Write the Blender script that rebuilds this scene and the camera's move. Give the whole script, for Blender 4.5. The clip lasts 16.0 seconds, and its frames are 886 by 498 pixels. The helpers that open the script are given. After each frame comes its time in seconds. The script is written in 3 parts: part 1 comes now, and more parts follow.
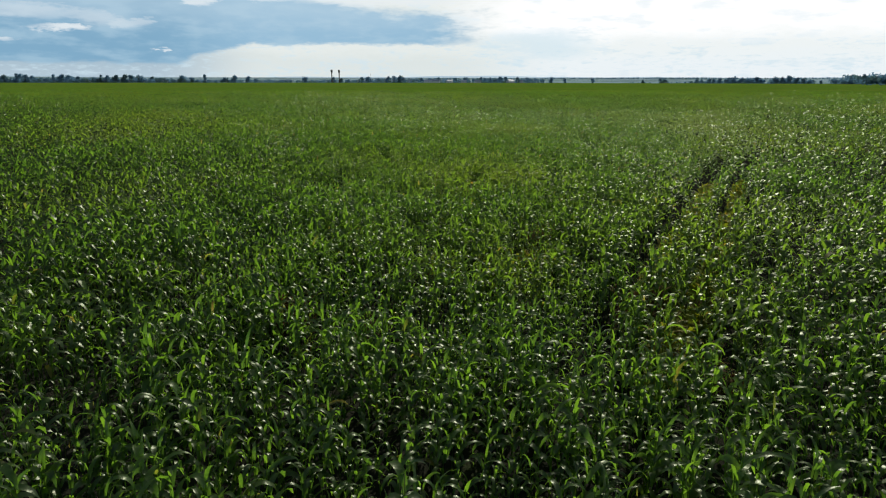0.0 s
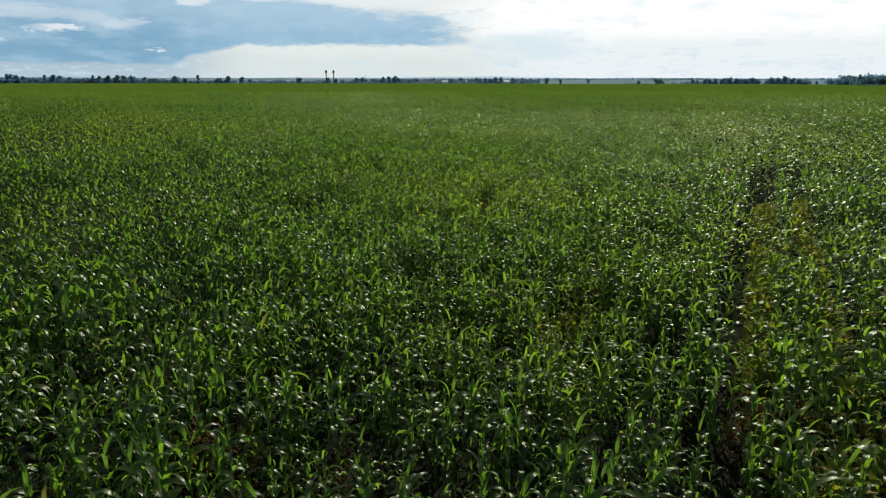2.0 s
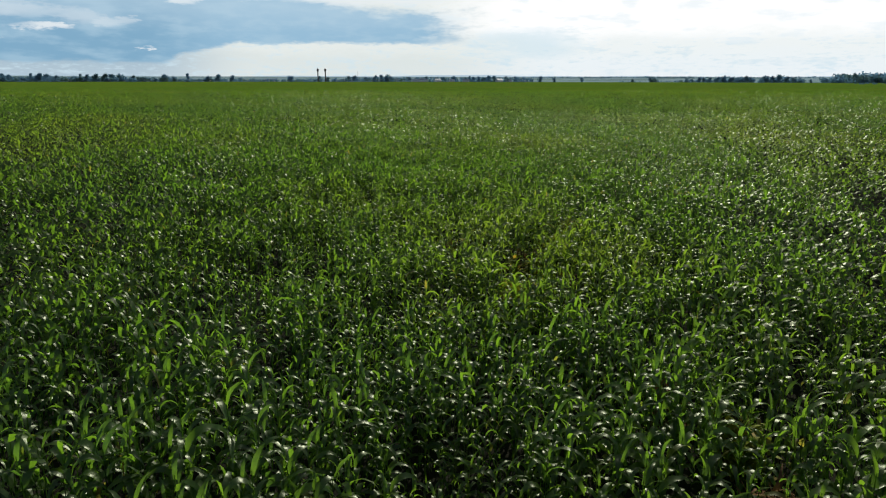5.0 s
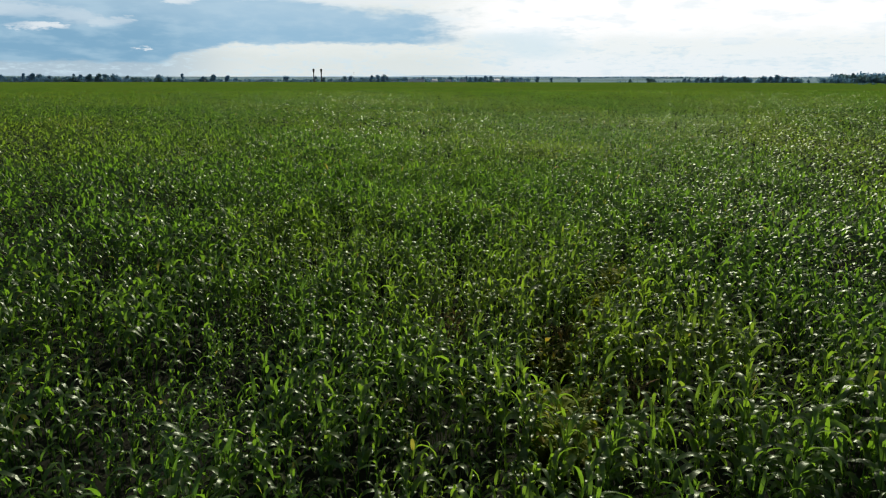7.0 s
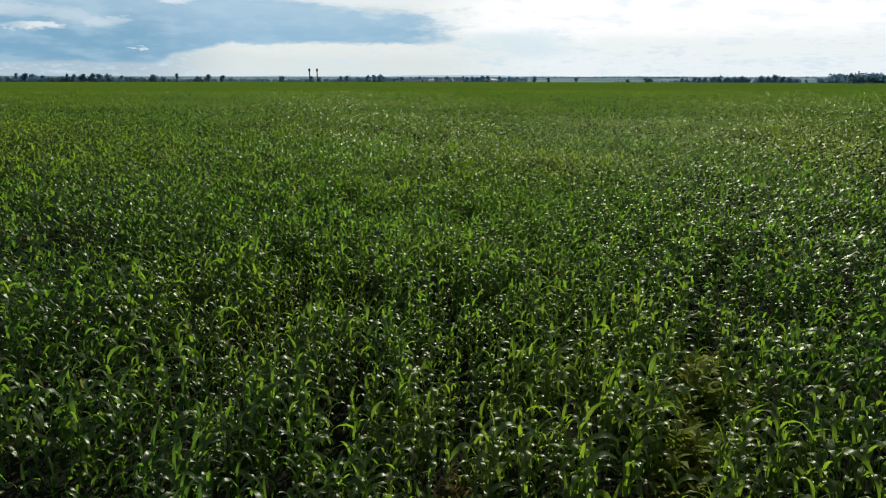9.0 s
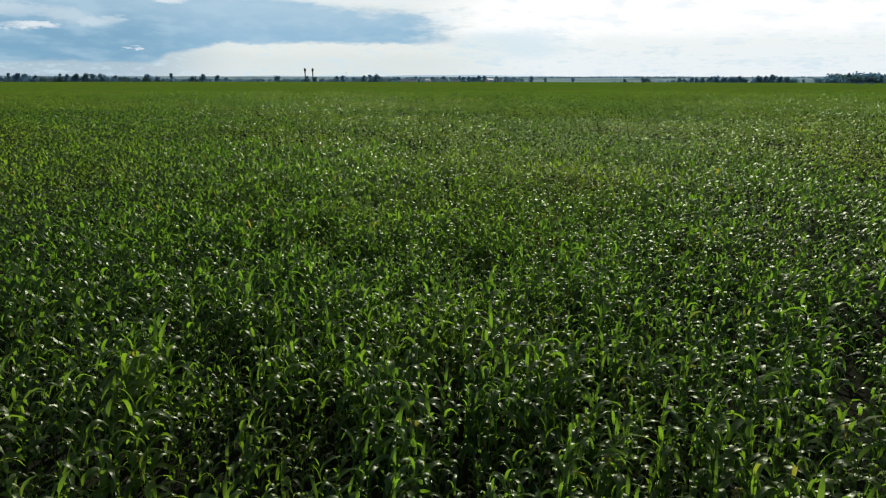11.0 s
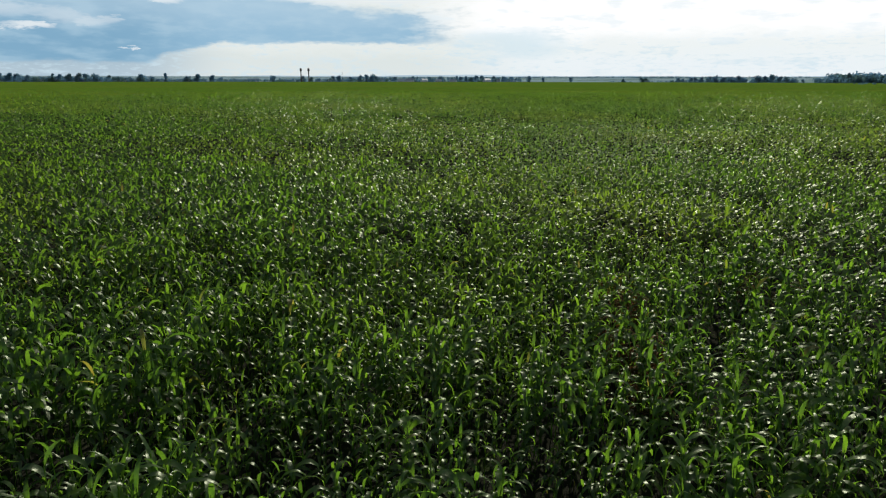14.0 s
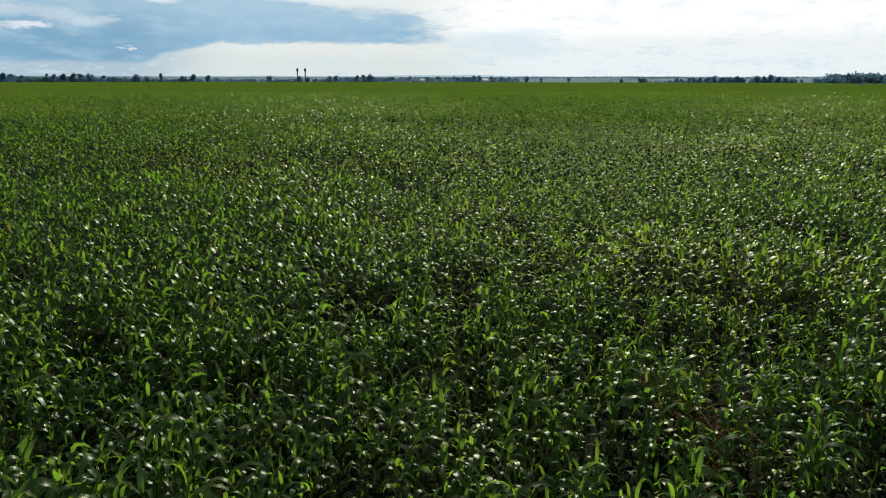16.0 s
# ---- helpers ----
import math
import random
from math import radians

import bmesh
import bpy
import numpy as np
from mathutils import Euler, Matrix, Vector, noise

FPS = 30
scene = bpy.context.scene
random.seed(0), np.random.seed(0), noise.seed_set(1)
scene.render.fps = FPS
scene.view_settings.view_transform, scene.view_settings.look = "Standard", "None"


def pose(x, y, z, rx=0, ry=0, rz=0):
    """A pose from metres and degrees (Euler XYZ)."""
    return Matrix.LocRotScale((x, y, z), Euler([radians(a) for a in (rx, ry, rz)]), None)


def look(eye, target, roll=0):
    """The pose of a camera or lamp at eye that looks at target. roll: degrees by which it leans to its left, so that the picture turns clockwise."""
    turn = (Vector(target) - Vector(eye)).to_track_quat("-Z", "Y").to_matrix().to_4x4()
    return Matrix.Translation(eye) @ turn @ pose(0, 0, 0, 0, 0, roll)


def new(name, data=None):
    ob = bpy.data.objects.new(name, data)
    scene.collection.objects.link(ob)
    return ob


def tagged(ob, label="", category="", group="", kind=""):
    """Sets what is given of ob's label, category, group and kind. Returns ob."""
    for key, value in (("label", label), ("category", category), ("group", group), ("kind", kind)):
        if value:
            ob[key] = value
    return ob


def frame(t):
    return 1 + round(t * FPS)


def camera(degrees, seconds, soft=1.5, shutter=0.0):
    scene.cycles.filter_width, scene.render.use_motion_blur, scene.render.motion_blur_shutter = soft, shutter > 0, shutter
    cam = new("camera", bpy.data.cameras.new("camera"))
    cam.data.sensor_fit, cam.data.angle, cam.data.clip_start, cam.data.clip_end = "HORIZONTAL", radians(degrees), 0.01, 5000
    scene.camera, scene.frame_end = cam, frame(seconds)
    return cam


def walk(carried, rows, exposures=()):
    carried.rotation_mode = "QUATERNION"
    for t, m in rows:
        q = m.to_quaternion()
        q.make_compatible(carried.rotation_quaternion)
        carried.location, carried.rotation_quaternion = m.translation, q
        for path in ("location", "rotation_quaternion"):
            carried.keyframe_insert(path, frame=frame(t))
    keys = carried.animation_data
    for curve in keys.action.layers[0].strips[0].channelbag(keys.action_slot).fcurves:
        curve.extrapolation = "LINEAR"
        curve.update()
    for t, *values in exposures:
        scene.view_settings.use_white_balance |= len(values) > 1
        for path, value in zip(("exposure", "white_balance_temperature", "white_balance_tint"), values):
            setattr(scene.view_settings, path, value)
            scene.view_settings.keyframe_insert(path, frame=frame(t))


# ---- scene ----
# ---- camera: a drone gliding low over a maize field ----
cam = camera(70, 16.0, soft=1.15)
# seconds, x, y, z, heading to the right of +y, tilt below level
FLIGHT = [
    (0.0, 0.000, 0.000, 7.598, 0.425, 14.824),
    (0.5, -0.101, 1.866, 7.581, 0.551, 14.798),
    (1.0, -0.195, 3.727, 7.564, 0.669, 14.777),
    (1.5, -0.281, 5.578, 7.547, 0.771, 14.766),
    (2.0, -0.382, 7.413, 7.531, 0.869, 14.769),
    (2.5, -0.520, 9.231, 7.516, 0.974, 14.789),
    (3.0, -0.676, 11.046, 7.501, 1.083, 14.820),
    (3.5, -0.822, 12.878, 7.487, 1.193, 14.853),
    (4.0, -0.943, 14.746, 7.474, 1.304, 14.880),
    (4.5, -1.027, 16.666, 7.462, 1.415, 14.894),
    (5.0, -1.070, 18.630, 7.451, 1.522, 14.898),
    (5.5, -1.075, 20.613, 7.441, 1.620, 14.895),
    (6.0, -1.047, 22.588, 7.433, 1.702, 14.888),
    (6.5, -0.987, 24.528, 7.427, 1.762, 14.882),
    (7.0, -0.912, 26.428, 7.423, 1.816, 14.880),
    (7.5, -0.847, 28.311, 7.420, 1.906, 14.881),
    (8.0, -0.793, 30.200, 7.420, 2.013, 14.883),
    (8.5, -0.729, 32.094, 7.422, 2.079, 14.887),
    (9.0, -0.658, 33.978, 7.426, 2.110, 14.891),
    (9.5, -0.602, 35.834, 7.431, 2.160, 14.894),
    (10.0, -0.571, 37.666, 7.439, 2.245, 14.896),
    (10.5, -0.567, 39.491, 7.448, 2.342, 14.898),
    (11.0, -0.589, 41.327, 7.459, 2.431, 14.900),
    (11.5, -0.637, 43.191, 7.471, 2.491, 14.901),
    (12.0, -0.697, 45.088, 7.484, 2.521, 14.903),
    (12.5, -0.740, 47.004, 7.499, 2.545, 14.906),
    (13.0, -0.741, 48.924, 7.514, 2.585, 14.907),
    (13.5, -0.704, 50.833, 7.531, 2.640, 14.908),
    (14.0, -0.640, 52.720, 7.548, 2.705, 14.907),
    (14.5, -0.552, 54.588, 7.565, 2.772, 14.905),
    (15.0, -0.430, 56.440, 7.583, 2.833, 14.902),
    (15.5, -0.276, 58.282, 7.601, 2.882, 14.898),
    (16.0, -0.104, 60.119, 7.620, 2.925, 14.894),
]


TILT_MORE, LEAN = 0.13, 0.08  # the gimbal keeps the horizon all but level


def flight_pose(x, y, z, heading, tilt):
    h, p = radians(heading), radians(tilt)
    ahead = Vector((math.sin(h) * math.cos(p), math.cos(h) * math.cos(p), -math.sin(p)))
    eye = Vector((x, y, z))
    return look(eye, eye + 10 * ahead, LEAN)


walk(cam, [(t, flight_pose(x, y, z, heading, tilt + TILT_MORE)) for t, x, y, z, heading, tilt in FLIGHT])

# ---- world, sun ----
SUN_AZ, SUN_EL = 17.0, 32.0  # degrees right of +y, above level


def node(tree, kind, *inputs, operation=""):
    """A node with its inputs set in order: sockets are linked, values are set, None is skipped."""
    n = tree.nodes.new(kind)
    if operation:
        n.operation = operation
    for socket, value in zip(n.inputs, inputs):
        if isinstance(value, bpy.types.NodeSocket):
            tree.links.new(value, socket)
        elif value is not None:
            socket.default_value = value
    return n


def calc(tree, op, a, b=None, c=None):
    return node(tree, "ShaderNodeMath", a, b, c, operation=op).outputs[0]


def ramp(tree, value, lo, hi):
    """0 at lo to 1 at hi, smoothly; lo may be above hi."""
    n = node(tree, "ShaderNodeMapRange", value, min(lo, hi), max(lo, hi), 0.0 if lo < hi else 1.0, 1.0 if lo < hi else 0.0)
    n.interpolation_type = "SMOOTHSTEP"
    return n.outputs[0]


def blend(tree, fac, a, b, mode="MIX"):
    n = tree.nodes.new("ShaderNodeMix")
    n.data_type, n.blend_type = "RGBA", mode
    for socket, value in ((n.inputs[0], fac), (n.inputs[6], a), (n.inputs[7], b)):
        if isinstance(value, bpy.types.NodeSocket):
            tree.links.new(value, socket)
        else:
            socket.default_value = (*value, 1.0) if isinstance(value, tuple) else value
    return n.outputs[2]


def noise_tex(tree, vector, scale, detail=3.0, rough=0.55, out=0):
    n = tree.nodes.new("ShaderNodeTexNoise")
    if vector is not None:
        tree.links.new(vector, n.inputs["Vector"])
    n.inputs["Scale"].default_value, n.inputs["Detail"].default_value, n.inputs["Roughness"].default_value = scale, detail, rough
    return n.outputs[out]


def build_sky():
    world = bpy.data.worlds.new("sky")
    world.use_nodes = True
    scene.world = world
    t = world.node_tree
    t.nodes.clear()
    sky = t.nodes.new("ShaderNodeTexSky")
    sky.sky_type, sky.sun_disc = "NISHITA", False
    sky.sun_elevation, sky.sun_rotation = radians(SUN_EL), radians(SUN_AZ)
    sky.dust_density, sky.air_density = 1.5, 1.0
    clear = blend(t, 1.0, sky.outputs[0], (0.058, 0.058, 0.058), "MULTIPLY")
    way = node(t, "ShaderNodeTexCoord").outputs["Generated"]
    xyz = node(t, "ShaderNodeSeparateXYZ", way).outputs
    az = calc(t, "MULTIPLY", calc(t, "ARCTAN2", xyz[0], xyz[1]), 57.2958)
    el = calc(t, "MULTIPLY", calc(t, "ARCSINE", xyz[2]), 57.2958)
    # cloud space: stretched flat towards the horizon
    flat = node(t, "ShaderNodeCombineXYZ", calc(t, "MULTIPLY", az, 0.22), calc(t, "MULTIPLY", el, 0.75), 0.0).outputs[0]
    broad = noise_tex(t, flat, 0.75, 4.0, 0.55)
    fine = noise_tex(t, flat, 1.5, 4.0, 0.5)
    wisp = calc(t, "SUBTRACT", noise_tex(t, flat, 6.0, 5.0, 0.65), 0.5)
    wob = calc(t, "SUBTRACT", broad, 0.5)
    wob2 = calc(t, "ADD", calc(t, "SUBTRACT", fine, 0.5), calc(t, "MULTIPLY", wisp, 0.55))
    e1 = calc(t, "ADD", el, calc(t, "ADD", calc(t, "MULTIPLY", wob, 2.0), calc(t, "MULTIPLY", wob2, 0.8)))
    a1 = calc(t, "ADD", az, calc(t, "ADD", calc(t, "MULTIPLY", wob, 9.0), calc(t, "MULTIPLY", wob2, 4.0)))
    # bright haze low down, cream in the middle, greyer to the left, white towards the sun
    low = blend(t, ramp(t, az, -24.0, -14.0), (0.38, 0.51, 0.61), (0.72, 0.78, 0.77))
    low = blend(t, ramp(t, az, 0.0, 12.0), low, (0.84, 0.90, 0.93))
    lit = blend(t, ramp(t, el, 0.3, 2.2), blend(t, 0.15, low, (0.80, 0.86, 0.90)), low)
    glow = calc(t, "MULTIPLY", ramp(t, e1, 1.2, 2.6), ramp(t, az, -22.0, -12.0))
    lit = blend(t, calc(t, "MULTIPLY", glow, 0.45), lit, (0.88, 0.91, 0.88))
    lit = blend(t, calc(t, "MULTIPLY", ramp(t, calc(t, "ADD", wisp, calc(t, "MULTIPLY", wob, 0.8)), 0.0, 0.22), 0.45), lit, (0.62, 0.78, 0.87))
    # white veil round the sun
    white = calc(t, "MULTIPLY", ramp(t, a1, -3.0, 9.0), ramp(t, e1, 2.6, 4.4))
    white = calc(t, "MULTIPLY", white, ramp(t, az, 75.0, 40.0))
    lit = blend(t, white, lit, (1.04, 1.04, 1.04))
    # streaks of pale blue in the veil
    lit = blend(t, calc(t, "MULTIPLY", ramp(t, fine, 0.52, 0.68), 0.35), lit, (0.62, 0.77, 0.86))
    # a pale blue window beside the veil
    du, dv = calc(t, "DIVIDE", calc(t, "SUBTRACT", a1, 8.5), 5.5), calc(t, "DIVIDE", calc(t, "SUBTRACT", e1, 2.9), 1.5)
    window = ramp(t, calc(t, "ADD", calc(t, "MULTIPLY", du, du), calc(t, "MULTIPLY", dv, dv)), 1.3, 0.1)
    lit = blend(t, calc(t, "MULTIPLY", window, 0.6), lit, (0.62, 0.78, 0.87))
    # the blue-grey bank: its lower edge steps up to the right
    step = node(t, "ShaderNodeMapRange", az, -21.6, -20.2, 1.2, 1.75).outputs[0]
    edge = calc(t, "ADD", step, node(t, "ShaderNodeMapRange", az, -20.5, -15.5, 0.0, 1.1).outputs[0])
    above = calc(t, "SUBTRACT", calc(t, "ADD", el, calc(t, "ADD", calc(t, "MULTIPLY", wob2, 0.6), calc(t, "MULTIPLY", wob, 0.5))), edge)
    reach = calc(t, "ADD", az, calc(t, "ADD", calc(t, "MULTIPLY", wob, 5.0), calc(t, "MULTIPLY", wob2, 3.5)))
    bank = calc(t, "MULTIPLY", ramp(t, above, -0.12, 0.3), ramp(t, reach, 4.5, -1.0))
    top = node(t, "ShaderNodeMapRange", az, -16.0, -4.0, 8.0, 5.3).outputs[0]
    bank = calc(t, "MULTIPLY", bank, ramp(t, calc(t, "SUBTRACT", e1, top), 0.7, -0.5))
    tone = blend(t, ramp(t, az, -14.0, -24.0), (0.31, 0.51, 0.68), (0.22, 0.41, 0.58))
    tone = blend(t, calc(t, "MULTIPLY", ramp(t, fine, 0.42, 0.70), 0.55), tone, (0.42, 0.60, 0.73))
    tone = blend(t, calc(t, "MULTIPLY", ramp(t, e1, 3.0, 5.6), 0.45), tone, (0.50, 0.66, 0.78))
    lit = blend(t, bank, lit, tone)
    # white puffs above and in the bank: bearing, height, half widths, strength
    for pa, pe, wa, we, power in ((-29.3, 3.75, 1.6, 0.2, 0.85), (-27.0, 4.6, 1.8, 0.5, 0.35), (-31.6, 4.9, 2.6, 0.5, 0.38), (-24.5, 4.3, 1.0, 0.25, 0.4), (-23.1, 2.3, 0.35, 0.08, 0.7), (-22.3, 2.25, 0.25, 0.10, 0.8),
                                  (-33.6, 2.9, 1.3, 0.16, 0.6), (-19.3, 6.1, 0.9, 0.35, 0.7), (-14.0, 6.4, 1.5, 0.2, 0.6), (-40.0, 4.4, 3.0, 0.5, 0.6), (-5.0, 6.6, 6.0, 0.5, 0.8)):
        du = calc(t, "DIVIDE", calc(t, "SUBTRACT", calc(t, "ADD", az, calc(t, "MULTIPLY", wob2, 4.0)), pa), wa)
        dv = calc(t, "DIVIDE", calc(t, "SUBTRACT", calc(t, "ADD", el, calc(t, "MULTIPLY", wob2, 0.8)), pe), we)
        rr = calc(t, "ADD", calc(t, "MULTIPLY", du, du), calc(t, "MULTIPLY", dv, dv))
        lit = blend(t, calc(t, "MULTIPLY", ramp(t, calc(t, "ADD", rr, calc(t, "MULTIPLY", wisp, 1.3)), 2.3, 0.0), power), lit, (0.82, 0.87, 0.90))
    # higher up: broken cloud over clear sky
    high = blend(t, calc(t, "MULTIPLY", ramp(t, broad, 0.45, 0.62), 0.6), clear, (0.25, 0.30, 0.36))
    # behind, out of view, the low sky is brightened to fill the far trees
    back = ramp(t, calc(t, "ABSOLUTE", az), 60.0, 110.0)
    low_back = blend(t, ramp(t, el, 2.0, 34.0), (0.42, 0.57, 0.72), high)
    out = blend(t, back, lit, low_back)
    out = blend(t, calc(t, "MULTIPLY", ramp(t, el, 7.0, 16.0), calc(t, "SUBTRACT", 1.0, back)), out, high)
    shade = node(t, "ShaderNodeBackground", out, 1.0)
    t.links.new(shade.outputs[0], node(t, "ShaderNodeOutputWorld").inputs[0])


build_sky()
sun = new("sun", bpy.data.lights.new("sun", "SUN"))
sun.data.energy, sun.data.angle, sun.data.color = 4.7, radians(0.6), (1.0, 0.93, 0.80)
sun.matrix_world = look((0, 0, 0), (-math.sin(radians(SUN_AZ)) * math.cos(radians(SUN_EL)), -math.cos(radians(SUN_AZ)) * math.cos(radians(SUN_EL)), -math.sin(radians(SUN_EL))))


# ---- materials ----
def material(name):
    m = bpy.data.materials.new(name)
    m.use_nodes = True
    t = m.node_tree
    t.nodes.clear()
    return m, t, node(t, "ShaderNodeOutputMaterial")


def principled(t, color, rough, bump=None, **more):
    n = t.nodes.new("ShaderNodeBsdfPrincipled")
    for key, value in (("Base Color", color), ("Roughness", rough), *more.items()):
        socket = n.inputs[key]
        if isinstance(value, bpy.types.NodeSocket):
            t.links.new(value, socket)
        else:
            socket.default_value = (*value, 1.0) if isinstance(value, tuple) else value
    if bump is not None:
        b = t.nodes.new("ShaderNodeBump")
        b.inputs["Strength"].default_value, b.inputs["Distance"].default_value = bump[1], bump[2]
        t.links.new(bump[0], b.inputs["Height"])
        t.links.new(b.outputs[0], n.inputs["Normal"])
    return n


def leaf_material(name, per_object, dark, light, sere, thin=0.66, gloss=0.37, sere_share=0.93, shine=0.030, tint=(3.85, 4.05, 1.45), wax_tint=(0.90, 1.0, 0.80)):
    """Blades that let light through: green varying blade by blade and patch by patch over the field, a few withered."""
    m, t, out = material(name)
    if per_object:
        rnd = node(t, "ShaderNodeObjectInfo").outputs["Random"]
    else:
        rnd = node(t, "ShaderNodeNewGeometry").outputs["Random Per Island"]
    where = node(t, "ShaderNodeNewGeometry").outputs["Position"]
    field = noise_tex(t, where, 0.035, 4.0, 0.6)
    streak = noise_tex(t, where, 14.0, 2.0)
    col = blend(t, rnd, dark, light)
    col = blend(t, calc(t, "MULTIPLY", ramp(t, field, 0.46, 0.66), 0.6), col, (0.070, 0.092, 0.016))
    col = blend(t, calc(t, "MULTIPLY", ramp(t, field, 0.46, 0.30), 0.3), col, (0.034, 0.073, 0.012))
    col = blend(t, calc(t, "MULTIPLY", ramp(t, streak, 0.35, 0.75), 0.25), col, (0.07, 0.115, 0.018))
    col = blend(t, calc(t, "MULTIPLY", ramp(t, rnd, sere_share, sere_share + 0.03), 0.85), col, sere)
    crinkle = noise_tex(t, where, 16.0, 2.0)
    bump = node(t, "ShaderNodeBump", 0.25, 0.03)
    t.links.new(crinkle, bump.inputs["Height"])
    dif = node(t, "ShaderNodeBsdfDiffuse", col)
    trans = node(t, "ShaderNodeBsdfTranslucent", blend(t, 1.0, col, tint, "MULTIPLY"))
    wax = node(t, "ShaderNodeBsdfAnisotropic", (*wax_tint, 1.0), gloss)
    for n in (dif, wax):
        t.links.new(bump.outputs[0], n.inputs["Normal"])
    body = node(t, "ShaderNodeMixShader", thin, dif.outputs[0], trans.outputs[0])
    mix = node(t, "ShaderNodeMixShader", shine, body.outputs[0], wax.outputs[0])
    t.links.new(mix.outputs[0], out.inputs[0])
    return m


GREEN_D, GREEN_L, SERE = (0.014, 0.034, 0.010), (0.042, 0.082, 0.012), (0.085, 0.06, 0.028)
leaf_mat = leaf_material("maize_leaf", True, GREEN_D, GREEN_L, SERE, sere_share=0.975)
crop_mat = leaf_material("maize_crop", False, GREEN_D, GREEN_L, SERE, sere_share=0.975)
weed_mat = leaf_material("weed_leaf", False, (0.11, 0.15, 0.02), (0.20, 0.22, 0.03), (0.22, 0.17, 0.06), 0.4, 0.6, 0.9, 0.01, (2.4, 2.2, 0.6))
dead_mat = leaf_material("dead_stem", False, (0.055, 0.030, 0.016), (0.13, 0.070, 0.035), (0.15, 0.09, 0.05), 0.15, 0.6, 0.9, 0.005, (2.0, 1.6, 0.8))
# far trees: the blue of distant haze is put into the leaf colour
hazed_tree_mat = leaf_material("hazed_tree_leaf", False, (0.095, 0.170, 0.230), (0.135, 0.220, 0.290), (0.12, 0.20, 0.25), 0.45, 0.55, 0.97, 0.005, (1.3, 1.6, 1.9))


def plain_material(name, a, b, scale, rough=0.8, bump=0.3, metallic=0.0):
    m, t, out = material(name)
    where = node(t, "ShaderNodeTexCoord").outputs["Object"]
    n1, n2 = noise_tex(t, where, scale, 5.0, 0.65), noise_tex(t, where, scale * 9, 3.0)
    col = blend(t, ramp(t, n1, 0.32, 0.7), a, b)
    col = blend(t, calc(t, "MULTIPLY", ramp(t, n2, 0.4, 0.7), 0.2), col, tuple(0.55 * v for v in a))
    p = principled(t, col, rough, (n2, bump, 0.02), Metallic=metallic)
    t.links.new(p.outputs[0], out.inputs[0])
    return m


stalk_mat = plain_material("maize_stalk", (0.10, 0.15, 0.035), (0.16, 0.18, 0.05), 6.0, 0.5)
bark_mat = plain_material("bark", (0.09, 0.07, 0.05), (0.16, 0.13, 0.10), 1.5, 0.9)
plaster_mat = plain_material("plaster", (0.46, 0.47, 0.48), (0.58, 0.58, 0.57), 0.6, 0.9)
slate_mat = plain_material("slate", (0.22, 0.24, 0.27), (0.32, 0.33, 0.35), 0.5, 0.7)
tin_mat = plain_material("tin_roof", (0.36, 0.38, 0.41), (0.46, 0.48, 0.50), 0.4, 0.6, 0.1, 0.3)
rust_mat = plain_material("rusty_steel", (0.05, 0.04, 0.035), (0.10, 0.07, 0.05), 0.8, 0.7, 0.2, 0.3)
glass_mat = plain_material("window_glass", (0.03, 0.035, 0.04), (0.05, 0.05, 0.06), 0.3, 0.1, 0.0)


def ground_material():
    """Bare soil under the crop, darkened for shade; far off, strips of stubble, meadow and ploughland tinted blue for
    haze.
    """
    m, t, out = material("soil")
    where = node(t, "ShaderNodeNewGeometry").outputs["Position"]
    n1, n2, n3 = noise_tex(t, where, 0.7, 5.0, 0.6), noise_tex(t, where, 9.0, 4.0, 0.7), noise_tex(t, where, 45.0, 2.0)
    # near-black green: the shade between the plants is put into the soil colour
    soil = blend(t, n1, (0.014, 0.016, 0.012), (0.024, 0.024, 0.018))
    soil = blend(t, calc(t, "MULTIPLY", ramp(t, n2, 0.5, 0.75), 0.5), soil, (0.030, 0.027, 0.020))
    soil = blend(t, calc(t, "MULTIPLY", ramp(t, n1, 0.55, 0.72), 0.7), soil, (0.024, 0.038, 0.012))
    xyz = node(t, "ShaderNodeSeparateXYZ", where).outputs
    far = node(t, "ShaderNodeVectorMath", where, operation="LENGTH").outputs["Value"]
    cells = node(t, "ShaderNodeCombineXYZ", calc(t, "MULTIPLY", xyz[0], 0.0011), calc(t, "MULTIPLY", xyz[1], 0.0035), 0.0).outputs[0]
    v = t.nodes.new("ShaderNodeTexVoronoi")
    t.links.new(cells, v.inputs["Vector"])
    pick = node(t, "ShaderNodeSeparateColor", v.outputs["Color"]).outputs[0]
    # far fields: blue-grey distance haze mixed into their own colours
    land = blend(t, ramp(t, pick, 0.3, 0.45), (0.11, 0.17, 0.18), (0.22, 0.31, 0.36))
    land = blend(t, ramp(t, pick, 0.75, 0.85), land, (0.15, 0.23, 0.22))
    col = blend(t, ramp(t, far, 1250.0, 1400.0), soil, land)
    height = calc(t, "ADD", n2, calc(t, "MULTIPLY", n3, 0.4))
    p = principled(t, col, 0.95, (height, 0.8, 0.05), **{"Specular IOR Level": 0.0})
    t.links.new(p.outputs[0], out.inputs[0])
    return m


